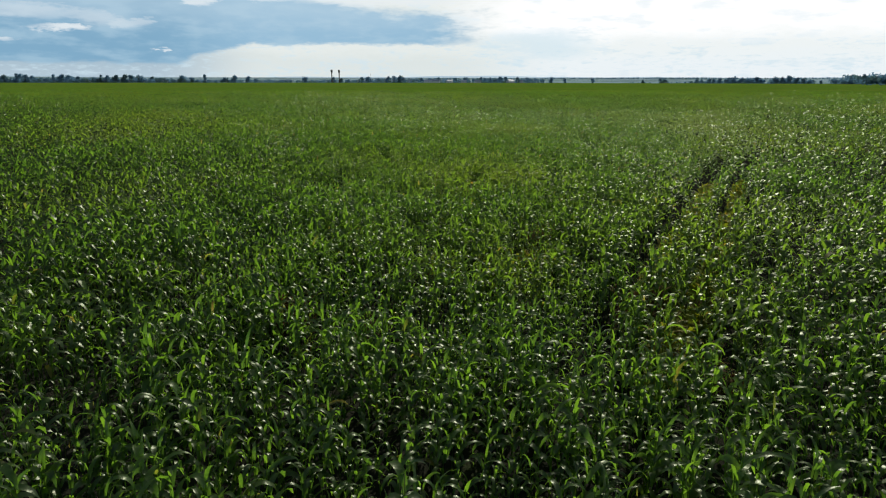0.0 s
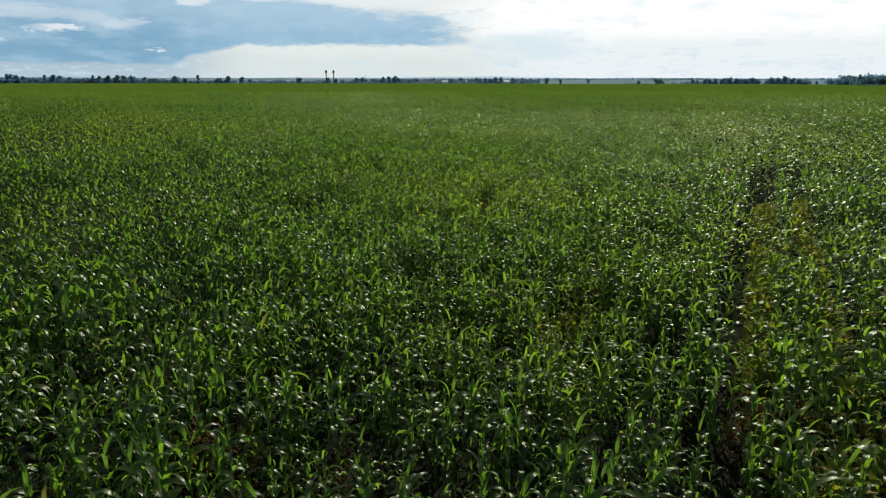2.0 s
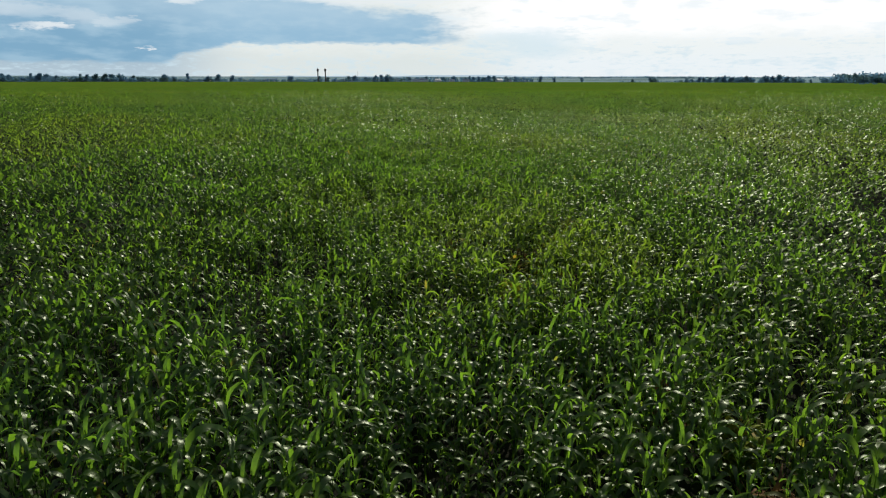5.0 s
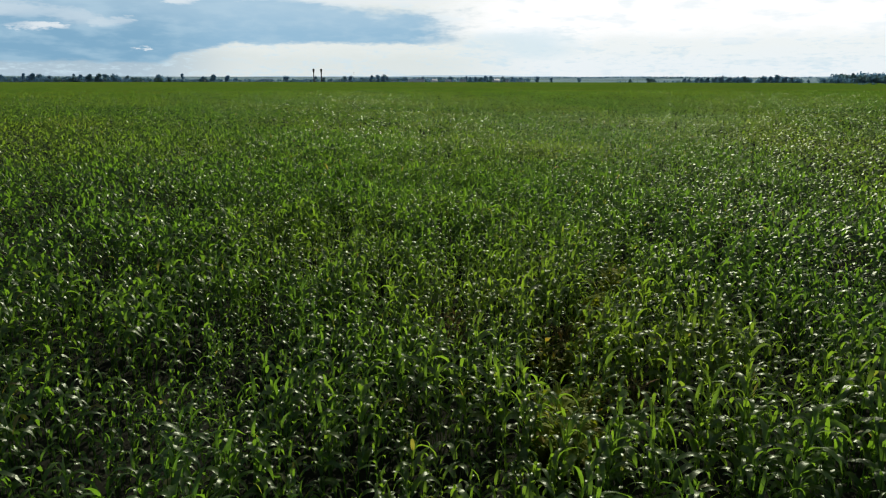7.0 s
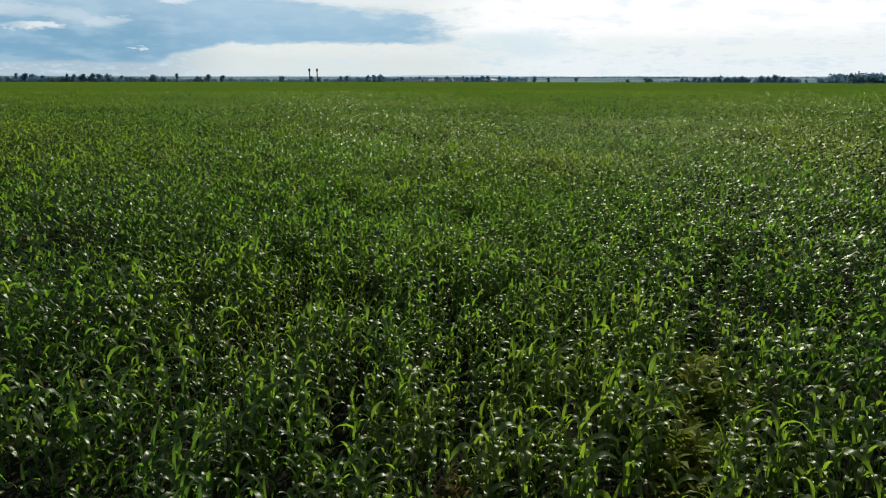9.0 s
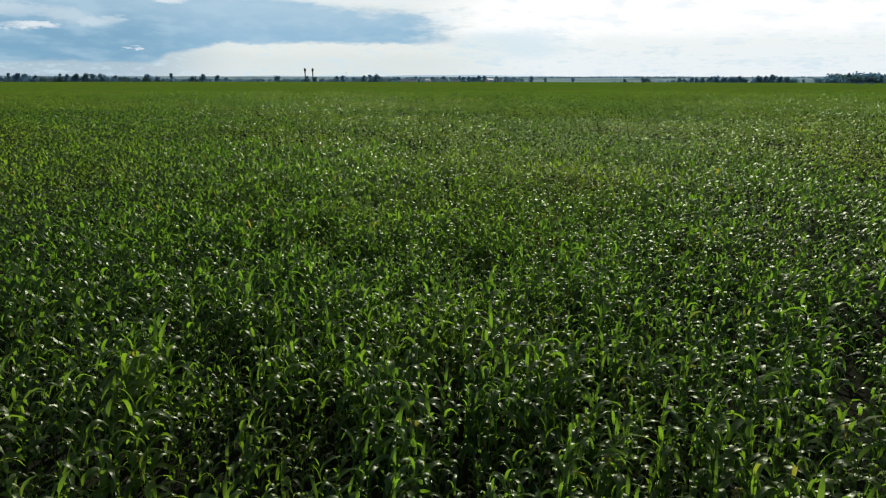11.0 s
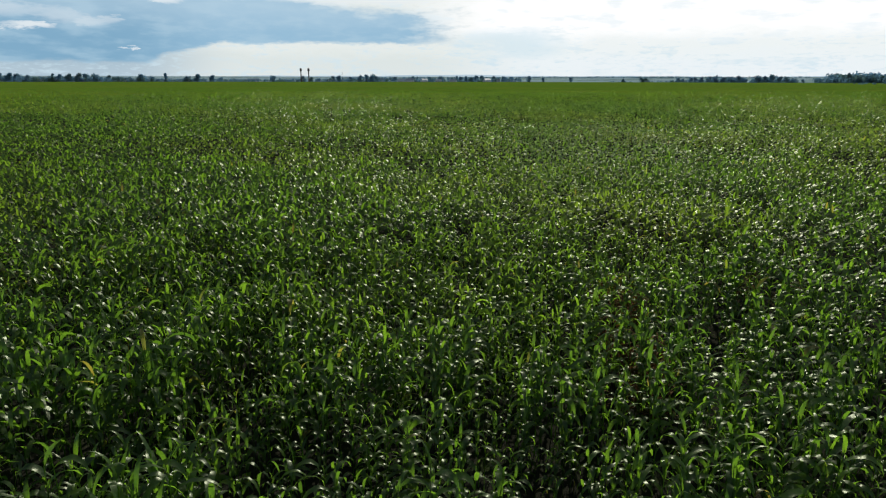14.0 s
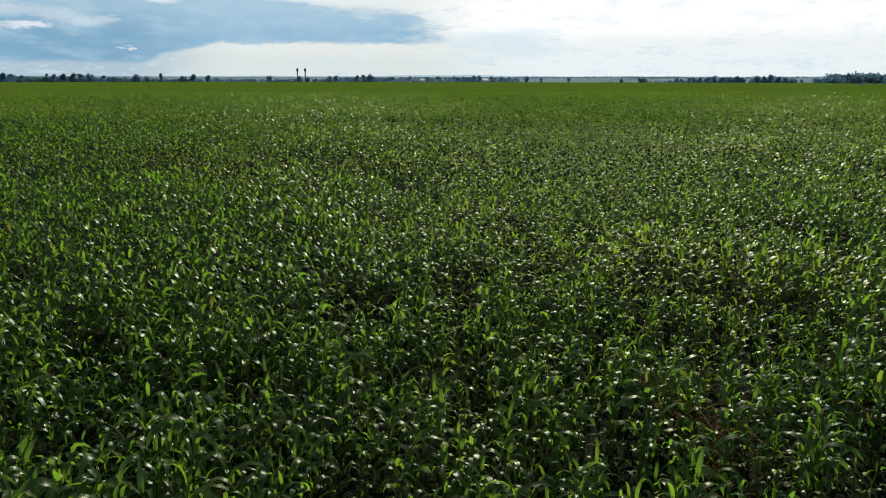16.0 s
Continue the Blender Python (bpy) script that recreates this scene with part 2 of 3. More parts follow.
def canopy_material():
    """The closed top of the crop seen from far off."""
    m, t, out = material("maize_canopy")
    where = node(t, "ShaderNodeNewGeometry").outputs["Position"]
    n1, n2, n3 = noise_tex(t, where, 0.012, 4.0, 0.6), noise_tex(t, where, 0.9, 4.0, 0.7), noise_tex(t, where, 0.16, 3.0)
    col = blend(t, n2, (0.060, 0.132, 0.016), (0.15, 0.265, 0.030))
    col = blend(t, calc(t, "MULTIPLY", ramp(t, n1, 0.45, 0.62), 0.55), col, (0.15, 0.20, 0.028))
    col = blend(t, calc(t, "MULTIPLY", ramp(t, n3, 0.5, 0.7), 0.35), col, (0.05, 0.09, 0.014))
    p = principled(t, col, 0.7, (n2, 1.0, 0.6), **{"Specular IOR Level": 0.0})
    trans = node(t, "ShaderNodeBsdfTranslucent", blend(t, 1.0, col, (1.9, 1.7, 0.8), "MULTIPLY"))
    mix = node(t, "ShaderNodeMixShader", 0.3, p.outputs[0], trans.outputs[0])
    t.links.new(mix.outputs[0], out.inputs[0])
    return m


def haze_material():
    """Far hills: the haze of kilometres of bright air put into a glowing colour."""
    m, t, out = material("far_hills_haze_glow")
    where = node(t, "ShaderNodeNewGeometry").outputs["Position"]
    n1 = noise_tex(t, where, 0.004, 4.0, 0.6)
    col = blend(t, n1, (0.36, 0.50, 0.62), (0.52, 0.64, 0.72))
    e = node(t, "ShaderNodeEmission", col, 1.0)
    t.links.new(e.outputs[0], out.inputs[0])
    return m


ground_mat, canopy_mat, hill_mat = ground_material(), canopy_material(), haze_material()


# ---- mesh helpers ----
def part(name, mesh, mat, parent, label="", place=None):
    """One mesh object under a thing or under a part; mesh: a bmesh or mesh data that is shared."""
    if isinstance(mesh, bmesh.types.BMesh):
        data = bpy.data.meshes.new(name)
        mesh.to_mesh(data)
        mesh.free()
        data.materials.append(mat)
    else:
        data = mesh
    ob = new(name, data)
    ob.parent = parent
    if place is not None:
        ob.matrix_local = place
    if label:
        tagged(ob, label)
    return ob


def quad_mesh(name, verts, quads, mats, smooth=True, index=None):
    """Mesh data from arrays of corners and four-cornered faces."""
    data = bpy.data.meshes.new(name)
    data.vertices.add(len(verts))
    data.vertices.foreach_set("co", np.ascontiguousarray(verts, dtype=np.float32).ravel())
    data.loops.add(4 * len(quads))
    data.loops.foreach_set("vertex_index", np.ascontiguousarray(quads, dtype=np.int32).ravel())
    data.polygons.add(len(quads))
    data.polygons.foreach_set("loop_start", np.arange(len(quads), dtype=np.int32) * 4)
    data.polygons.foreach_set("use_smooth", np.broadcast_to(smooth, len(quads)))
    for mat in mats:
        data.materials.append(mat)
    if index is not None:
        data.polygons.foreach_set("material_index", np.asarray(index, dtype=np.int32))
    data.update(calc_edges=True)
    return data


# ---- lie of the land ----
def ground_z(x, y):
    """The field leans a little to the east near the flight line; beyond the village the land rises."""
    x, y = np.asarray(x, float), np.asarray(y, float)
    r = np.hypot(x, y)
    z = -0.018 * x * np.exp(-((x / 70.0) ** 2)) * np.exp(-((y - 45.0) / 190.0) ** 2)
    far = np.clip((r - 1500.0) / 3300.0, 0.0, 1.0)
    return z + 24.0 * far ** 1.5 + 2.0 * far * np.sin(x / 310.0 + 1.0) * np.cos(y / 420.0)


def build_ground():
    rings = np.r_[0.0, np.geomspace(2.0, 4850.0, 120)]
    ang = np.linspace(0, 2 * np.pi, 193)[:-1]
    r, a = np.meshgrid(rings, ang, indexing="ij")
    x, y = r * np.sin(a), 30.0 + r * np.cos(a)
    verts = np.stack([x, y, ground_z(x, y)], -1).reshape(-1, 3)
    i, j = np.meshgrid(np.arange(120), np.arange(192), indexing="ij")
    k = (j + 1) % 192
    quads = np.stack([i * 192 + j, i * 192 + k, (i + 1) * 192 + k, (i + 1) * 192 + j], -1).reshape(-1, 4)[:, ::-1]
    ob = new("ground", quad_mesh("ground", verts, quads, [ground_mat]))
    tagged(ob, "soil of a wide flat maize field, darkened for shade, with hazed fields beyond", "ground", kind="structure")


def build_far_hills():
    """A low ring of hills at the edge of sight, glowing in a painted haze blue."""
    ang = np.linspace(-np.pi, np.pi, 721)
    h = 30.0 + 5.0 * np.sin(ang * 9 + 1) + 3.0 * np.sin(ang * 23) + 1.5 * np.sin(ang * 61 + 2)
    x, y = 4800 * np.sin(ang), 30 + 4800 * np.cos(ang)
    lo = np.stack([x, y, np.full_like(x, -20.0)], -1)
    hi = np.stack([x, y, h], -1)
    verts = np.r_[lo, hi]
    k = np.arange(720)
    quads = np.stack([k, k + 1, k + 722, k + 721], -1)
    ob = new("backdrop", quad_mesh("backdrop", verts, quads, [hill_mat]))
    tagged(ob, "hazy blue line of far hills", "hills", kind="structure")


build_ground()
build_far_hills()

# ---- the maize ----
ROW_AZ, ROW_STEP = 27.4, 0.70
ROW_DIR = np.array([math.sin(radians(ROW_AZ)), math.cos(radians(ROW_AZ))])
ROW_SIDE = np.array([ROW_DIR[1], -ROW_DIR[0]])
WIND = 0.2  # leaves stream a little to the east


def blade(base, phi, length, width, rise, fall, segs, twist=0.0, fold=0.0, bend=1.25, crest=None):
    """One leaf: rises at an angle from the stalk, arches over and hangs. With a crest (two shares of the
    length) it climbs straight, lies level between the two and then drops, as a heavy maize leaf does."""
    s = np.linspace(0, 1, segs + 1)
    if crest is not None:
        a, b = crest
        s = np.interp(s, [0.0, 0.34, 0.62, 1.0], [0.0, a, b, 1.0])
        ang = np.radians(np.interp(s, [0.0, 0.6 * a, a, b, 0.5 + 0.5 * b, 1.0], [rise, 0.78 * rise, 15.0, -13.0, 0.85 * fall, fall]))
    else:
        ang = np.radians(rise + (fall - rise) * s ** bend)
    step = np.diff(s) * length
    mid = 0.5 * (ang[1:] + ang[:-1])
    out = np.r_[0, np.cumsum(np.cos(mid) * step)]
    up = np.r_[0, np.cumsum(np.sin(mid) * step)]
    head = np.array([math.cos(phi), math.sin(phi), 0.0])
    side = np.array([-math.sin(phi), math.cos(phi), 0.0])
    line = np.asarray(base) + out[:, None] * head + np.array([0, 0, 1.0]) * up[:, None]
    wide = width * np.maximum(np.sin(np.pi * np.clip(0.22 + 0.78 * s, 0, 1)) ** 0.9, 0.04)
    tw = twist * s
    nrm = -np.sin(ang)[:, None] * head + np.cos(ang)[:, None] * np.array([0, 0, 1.0])
    lat = np.cos(tw)[:, None] * side + np.sin(tw)[:, None] * nrm
    line = line + side * (0.06 * length * math.sin(3 * phi) * s ** 2)[:, None]
    a, b = line - 0.5 * wide[:, None] * lat, line + 0.5 * wide[:, None] * lat
    n = segs + 1
    k = np.arange(segs)
    if fold:
        c = line - (fold * wide * (1.0 - 0.8 * s))[:, None] * nrm
        verts = np.r_[a, c, b]
        quads = np.r_[np.stack([k, k + n, k + n + 1, k + 1], -1), np.stack([k + n, k + 2 * n, k + 2 * n + 1, k + n + 1], -1)]
    else:
        verts = np.r_[a, b]
        quads = np.stack([k, k + n, k + n + 1, k + 1], -1)
    return verts, quads


def stem(height, radius, sides=4):
    a = np.linspace(0, 2 * np.pi, sides, endpoint=False)
    ring = np.stack([np.cos(a), np.sin(a)], -1)
    lo = np.c_[ring * radius, np.full(sides, -0.05)]
    hi = np.c_[ring * radius * 0.45, np.full(sides, height)]
    k = np.arange(sides)
    return np.r_[lo, hi], np.stack([k, (k + 1) % sides, (k + 1) % sides + sides, k + sides], -1)


def plant_blades(gen, leaves, segs, fold=0.0, wider=1.0, lowest=0.30, longer=1.0):
    """The leaves of one plant, two-ranked up the stalk: long arching ones, some broken over, a steep whorl on top."""
    height = gen.uniform(1.75, 2.1)
    plane = gen.uniform(0, np.pi)
    made = []
    for i in range(leaves):
        f = i / max(1, leaves - 1)
        z = height * (lowest + (0.97 - lowest) * f ** 0.85)
        phi = plane + np.pi * (i % 2) + gen.normal(0, 0.45)
        w = wider * gen.uniform(0.8, 1.15)
        twist = gen.normal(0, 0.7 / wider ** 2)
        kind = gen.random()
        if f > 0.9 or kind < 0.08:  # the whorl climbs steeply and tips over
            made.append(blade((0, 0, z), phi, longer * gen.uniform(0.38, 0.56), 0.066 * w, gen.uniform(68, 86), gen.uniform(-85, 30), segs, twist, fold, gen.uniform(1.1, 2.2)))
        elif kind < 0.55:  # broken over: the outer half hangs straight down
            at = gen.uniform(0.30, 0.46)
            made.append(blade((0, 0, z), phi, longer * gen.uniform(0.48, 0.70), 0.102 * w, gen.uniform(58, 78), gen.uniform(-88, -74), segs, 0.8 * twist, fold, crest=(at, at + gen.uniform(0.15, 0.22))))
        else:
            at = gen.uniform(0.32, 0.48)
            made.append(blade((0, 0, z), phi, longer * gen.uniform(0.50, 0.74), 0.102 * w, gen.uniform(50, 74), gen.uniform(-82, -55), segs, twist, fold, crest=(at, at + gen.uniform(0.20, 0.30))))
    return height, made


def joined(pieces):
    verts, quads, at = [], [], 0
    for v, q in pieces:
        verts.append(v)
        quads.append(q + at)
        at += len(v)
    return np.concatenate(verts), np.concatenate(quads)


def smooth_noise(x, y, size, seed):
    """Soft random patches over the plan, 0 to 1."""
    g = np.random.default_rng(seed).random((64, 64))
    u, v = np.asarray(x) / size, np.asarray(y) / size
    i, j = np.floor(u).astype(int), np.floor(v).astype(int)
    fu, fv = u - i, v - j
    fu, fv = fu * fu * (3 - 2 * fu), fv * fv * (3 - 2 * fv)
    at = lambda a, b: g[a % 64, b % 64]
    return (at(i, j) * (1 - fu) + at(i + 1, j) * fu) * (1 - fv) + (at(i, j + 1) * (1 - fu) + at(i + 1, j + 1) * fu) * fv


# wheel tracks along the rows: offset across the rows, half width, from, to (along the rows)
TRACKS = [(-1.5, 0.5, 23.0, 64.0), (-1.5, 0.25, 14.0, 23.0), (-3.65, 0.78, 24.0, 66.0), (-3.65, 0.35, 14.0, 24.0), (-16.6, 0.3, 34.0, 68.0)]
# strips of weeds in them: offset across the rows, spread, from, to
WEED_STRIPS = [(-1.4, 0.17, 19.0, 50.0), (-3.2, 0.2, 22.0, 48.0), (-1.8, 0.2, 14.0, 19.0), (-16.5, 0.2, 39.0, 47.0), (-15.7, 0.2, 33.0, 37.0)]
# bare, weedy spots: x, y, radius
BARE = [(3.5, 24.3, 0.9), (2.9, 22.8, 0.7), (-0.1, 23.5, 0.6), (5.1, 29.6, 0.7), (4.4, 25.4, 0.8), (2.5, 41.1, 0.7), (2.1, 38.6, 0.9), (2.1, 37.3, 0.7), (5.7, 46.7, 0.8), (4.9, 44.9, 0.8),
        (6.1, 47.9, 0.7), (3.0, 56.6, 0.8), (6.5, 74.0, 0.8), (6.8, 16.9, 0.8), (9.4, 21.4, 0.9), (14.1, 58.0, 0.8)]
# spots of dead brown growth: x, y, radius
DEAD = [(-2.2, 17.5, 0.7), (-4.6, 17.8, 0.8), (-6.3, 20.6, 0.8), (6.6, 18.9, 0.9), (8.4, 18.5, 0.9), (7.0, 14.6, 0.8), (4.3, 27.1, 0.7), (4.1, 30.9, 0.6), (3.4, 38.5, 0.6), (-0.2, 42.6, 0.6), (2.7, 42.3, 0.7),
        (5.8, 72.2, 0.9), (6.0, 70.8, 0.9), (4.8, 68.2, 0.8), (5.6, 67.4, 0.8), (4.6, 65.7, 0.7), (10.9, 72.8, 0.7)]


def sight(x, y):
    """How near the flight passes a spot that it sees."""
    return np.maximum(np.maximum(np.abs(x + 0.4) / 0.72, y - 60.0), 7.0)


def stand(lo, hi, step, seed, keep=1.0):
    """Places of plants, row by row, where the flight passes between lo and hi metres off."""
    gen = np.random.default_rng(seed)
    reach = hi * 1.05 + 62
    rows = np.arange(-reach * 1.15, reach * 0.75, ROW_STEP)
    along = np.arange(-hi * 0.2, reach * 1.25, step)
    s, l = np.meshgrid(rows, along, indexing="ij")
    l = l + gen.uniform(-0.5, 0.5, l.shape) * step
    s = s + gen.normal(0, 0.12 if lo < 25 else 0.18, s.shape)
    x, y = s * ROW_SIDE[0] + l * ROW_DIR[0], s * ROW_SIDE[1] + l * ROW_DIR[1]
    d = sight(x, y) * (1 + 0.22 * (gen.random(x.shape) - 0.5))
    ok = (d > lo) & (d <= hi) & (y > 6.0) & (np.abs(x + 0.4) < 0.74 * y + 2.0) & (gen.random(x.shape) < keep)
    x, y, s, l = x[ok], y[ok], s[ok], l[ok]
    thin = 0.62 * smooth_noise(x, y, 1.1, 3) + 0.18 * smooth_noise(x, y, 4.5, 4) + 0.20 * smooth_noise(x, y, 0.7, 5)
    drop = np.clip((thin - 0.53) * 4.0, 0.02, 0.30)
    for off, half, a, b in TRACKS:
        drop = np.where((np.abs(s - off) < half) & (l > a) & (l < b) & (smooth_noise(l, s, 3.5, 17) > 0.25), 0.88, drop)
    for bx, by, r in BARE:
        drop = np.maximum(drop, 0.75 * np.exp(-(((x - bx) ** 2 + (y - by) ** 2) / r ** 2) ** 2))
    for bx, by, r in DEAD:
        drop = np.maximum(drop, 0.6 * np.exp(-((x - bx) ** 2 + (y - by) ** 2) / r ** 2))
    ok = gen.random(x.shape) > drop
    return x[ok], y[ok]


def lowness(x, y):
    """Weak and strong patches of the crop: by how much the plants fall short."""
    weak = np.clip((0.62 * smooth_noise(x, y, 1.1, 3) + 0.18 * smooth_noise(x, y, 4.5, 4) + 0.20 * smooth_noise(x, y, 0.7, 5) - 0.5) * 5.0, 0.0, 1.0)
    return (1.22 - 0.16 * smooth_noise(x, y, 7.0, 9) - 0.26 * smooth_noise(x, y, 1.5, 10)) * (1.0 - 0.34 * weak)


def scatter(templates, x, y, gen, tall=(0.80, 1.14)):
    """Many copies of the templates as arrays, each turned, scaled and leaning a little."""
    pick = gen.integers(0, len(templates), len(x))
    verts, quads, at = [], [], 0
    base = ground_z(x, y)
    low = lowness(x, y)
    for n, (v, q) in enumerate(templates):
        m = np.nonzero(pick == n)[0]
        if not len(m):
            continue
        turn, size = gen.uniform(0, 2 * np.pi, len(m)), gen.uniform(*tall, len(m)) * low[m]
        c, s = np.cos(turn)[:, None], np.sin(turn)[:, None]
        px = (v[:, 0] * c - v[:, 1] * s) * size[:, None]
        py = (v[:, 0] * s + v[:, 1] * c) * size[:, None]
        pz = v[:, 2] * size[:, None]
        px = px + WIND * np.hypot(px, py)
        lx, ly = gen.normal(0, 0.06, (2, len(m), 1))
        out = np.stack([px + pz * lx + x[m, None], py + pz * ly + y[m, None], pz + base[m, None]], -1)
        verts.append(out.reshape(-1, 3))
        quads.append((q[None] + (at + np.arange(len(m)) * len(v))[:, None, None]).reshape(-1, 4))
        at += len(m) * len(v)
    return np.concatenate(verts), np.concatenate(quads)


def crop_templates(count, leaves, segs, seed, stalk=True, wider=1.0, lowest=0.30, longer=1.0, fold=0.0):
    gen = np.random.default_rng(seed)
    made = []
    for _ in range(count):
        height, blades = plant_blades(gen, leaves, segs, fold, wider, lowest, longer)
        if stalk:
            blades = blades + [stem(height, 0.014, 3)]
        made.append(joined(blades))
    return made


def canopy_sheet():
    """The closed top of the crop beyond the plants that stand out singly."""
    d = np.geomspace(110.0, 1330.0, 125)
    a = np.radians(np.linspace(-46, 46, 300))
    dd, aa = np.meshgrid(d, a, indexing="ij")
    x, y = dd * np.sin(aa), 30 + dd * np.cos(aa)
    gen = np.random.default_rng(21)
    x, y = x + gen.normal(0, 0.15, x.shape), y + gen.normal(0, 0.3, x.shape)
    full = 0.3 + 1.6 * np.clip((dd - 110) / 230.0, 0, 1)
    z = ground_z(x, y) + full + np.clip(dd / 250.0, 0.3, 1.0) * (gen.normal(0, 0.14, x.shape) + 0.25 * smooth_noise(x, y, 9.0, 9))
    z[:2] -= 0.3
    n = len(a)
    i, j = np.meshgrid(np.arange(len(d) - 1), np.arange(n - 1), indexing="ij")
    quads = np.stack([i * n + j, i * n + j + 1, (i + 1) * n + j + 1, (i + 1) * n + j], -1).reshape(-1, 4)[:, ::-1]
    # open and broken towards the near side
    closed = np.clip((dd[:-1, :-1] - 110.0) / 190.0, 0, 1) ** 1.2
    quads = quads[gen.random(len(quads)) < closed.ravel()]
    return np.stack([x, y, z], -1).reshape(-1, 3), quads


def crop_beside():
    """The same field beside and behind the flight: coarser plants, then the closed top."""
    gen = np.random.default_rng(22)
    x, y = gen.uniform(-70, 70, 48000), gen.uniform(-35, 90, 48000)
    out = (np.abs(x + 0.4) > 0.74 * y + 1.7) | (y < 6.2)
    plants = scatter(crop_templates(12, 3, 2, 46, False, 2.7, 0.5), x[out], y[out], gen)
    d = np.geomspace(84.0, 1330.0, 46)
    a = np.radians(np.linspace(42, 318, 170))
    dd, aa = np.meshgrid(d, a, indexing="ij")
    x, y = dd * np.sin(aa), 10.0 + dd * np.cos(aa)
    z = ground_z(x, y) + 0.2 + np.clip((dd - 84.0) / 20.0, 0.0, 1.0) * 1.3 + gen.normal(0, 0.12, x.shape)
    n = len(a)
    i, j = np.meshgrid(np.arange(len(d) - 1), np.arange(n - 1), indexing="ij")
    quads = np.stack([i * n + j, i * n + j + 1, (i + 1) * n + j + 1, (i + 1) * n + j], -1).reshape(-1, 4)[:, ::-1]
    return plants, (np.stack([x, y, z], -1).reshape(-1, 3), quads)


# rings of the crop by how near the flight passes: to, spacing in the row, kinds, leaves, segments, stalks, width, lowest leaf, length, fold
RINGS = [
    (8.6, 0.20, 24, 8, 5, True, 1.0, 0.32, 1.0, 0.16),
    (18.0, 0.20, 24, 6, 4, True, 1.0, 0.38, 1.0, 0.0),
    (38.0, 0.24, 20, 5, 3, False, 1.25, 0.46, 1.0, 0.0),
    (85.0, 0.58, 20, 4, 3, False, 1.75, 0.50, 1.0, 0.0),
    (165.0, 0.80, 16, 3, 2, False, 1.9, 0.6, 1.05, 0.0),
    (300.0, 1.7, 16, 3, 2, False, 2.3, 0.65, 1.1, 0.0),
]


def build_crop():
    gen = np.random.default_rng(11)
    sets, lo = [], 0.0
    for n, (hi, step, count, leaves, segs, stalks, wider, lowest, longer, fold) in enumerate(RINGS):
        x, y = stand(lo, hi, step, 31 + n)
        if n == 0:
            near = (np.abs(x + 0.55) < STRIP) & (y < 76)
            singles = np.stack([x[near], y[near]], -1)
            x, y = x[~near], y[~near]
        sets.append(scatter(crop_templates(count, leaves, segs, 41 + n, stalks, wider, lowest, longer, fold), x, y, gen))
        lo = hi
    beside, cover = crop_beside()
    sets.append(beside)
    leafy = [len(q) for _, q in sets]
    verts, quads = joined(sets + [canopy_sheet(), cover])
    index = np.repeat([0, 1], [sum(leafy), len(quads) - sum(leafy)])
    smooth = np.repeat([True, False, True], [sum(leafy[:4]), sum(leafy[4:]), len(quads) - sum(leafy)])
    ob = new("maize_crop", quad_mesh("maize_crop", verts, quads, [crop_mat, canopy_mat], smooth, index))
    tagged(ob, "dense green maize crop in rows with glossy arching leaves", "crop", kind="stuff")
    return singles


STRIP = 0.46
singles = build_crop()


def build_single_plants(spots):
    """The plants right under the flight line, each with its stalk and leaves."""
    gen = np.random.default_rng(51)
    kinds = []
    for _ in range(14):
        height, blades = plant_blades(gen, 8, 7, 0.16)
        stalk = quad_mesh("stalk", *stem(height, 0.014, 6), [stalk_mat])
        kinds.append((stalk, [quad_mesh("leaf", v, q, [leaf_mat]) for v, q in blades]))
    for x, y in spots:
        plant = new("maize_plant")
        low = float(lowness(x, y))
        size = gen.uniform(0.80, 1.14) * low
        plant.matrix_world = Matrix.LocRotScale((x, y, float(ground_z(x, y))), Euler((gen.normal(0, 0.06), gen.normal(0, 0.06), gen.uniform(0, 6.28))), (size, size, size))
        tagged(plant, "green maize plant with glossy arching leaves", "maize plant", "maize plants in the rows")
        stalk, leaves = kinds[gen.integers(0, len(kinds))]
        part("stalk", stalk, None, plant)
        for data in leaves:
            part("leaf", data, None, plant)


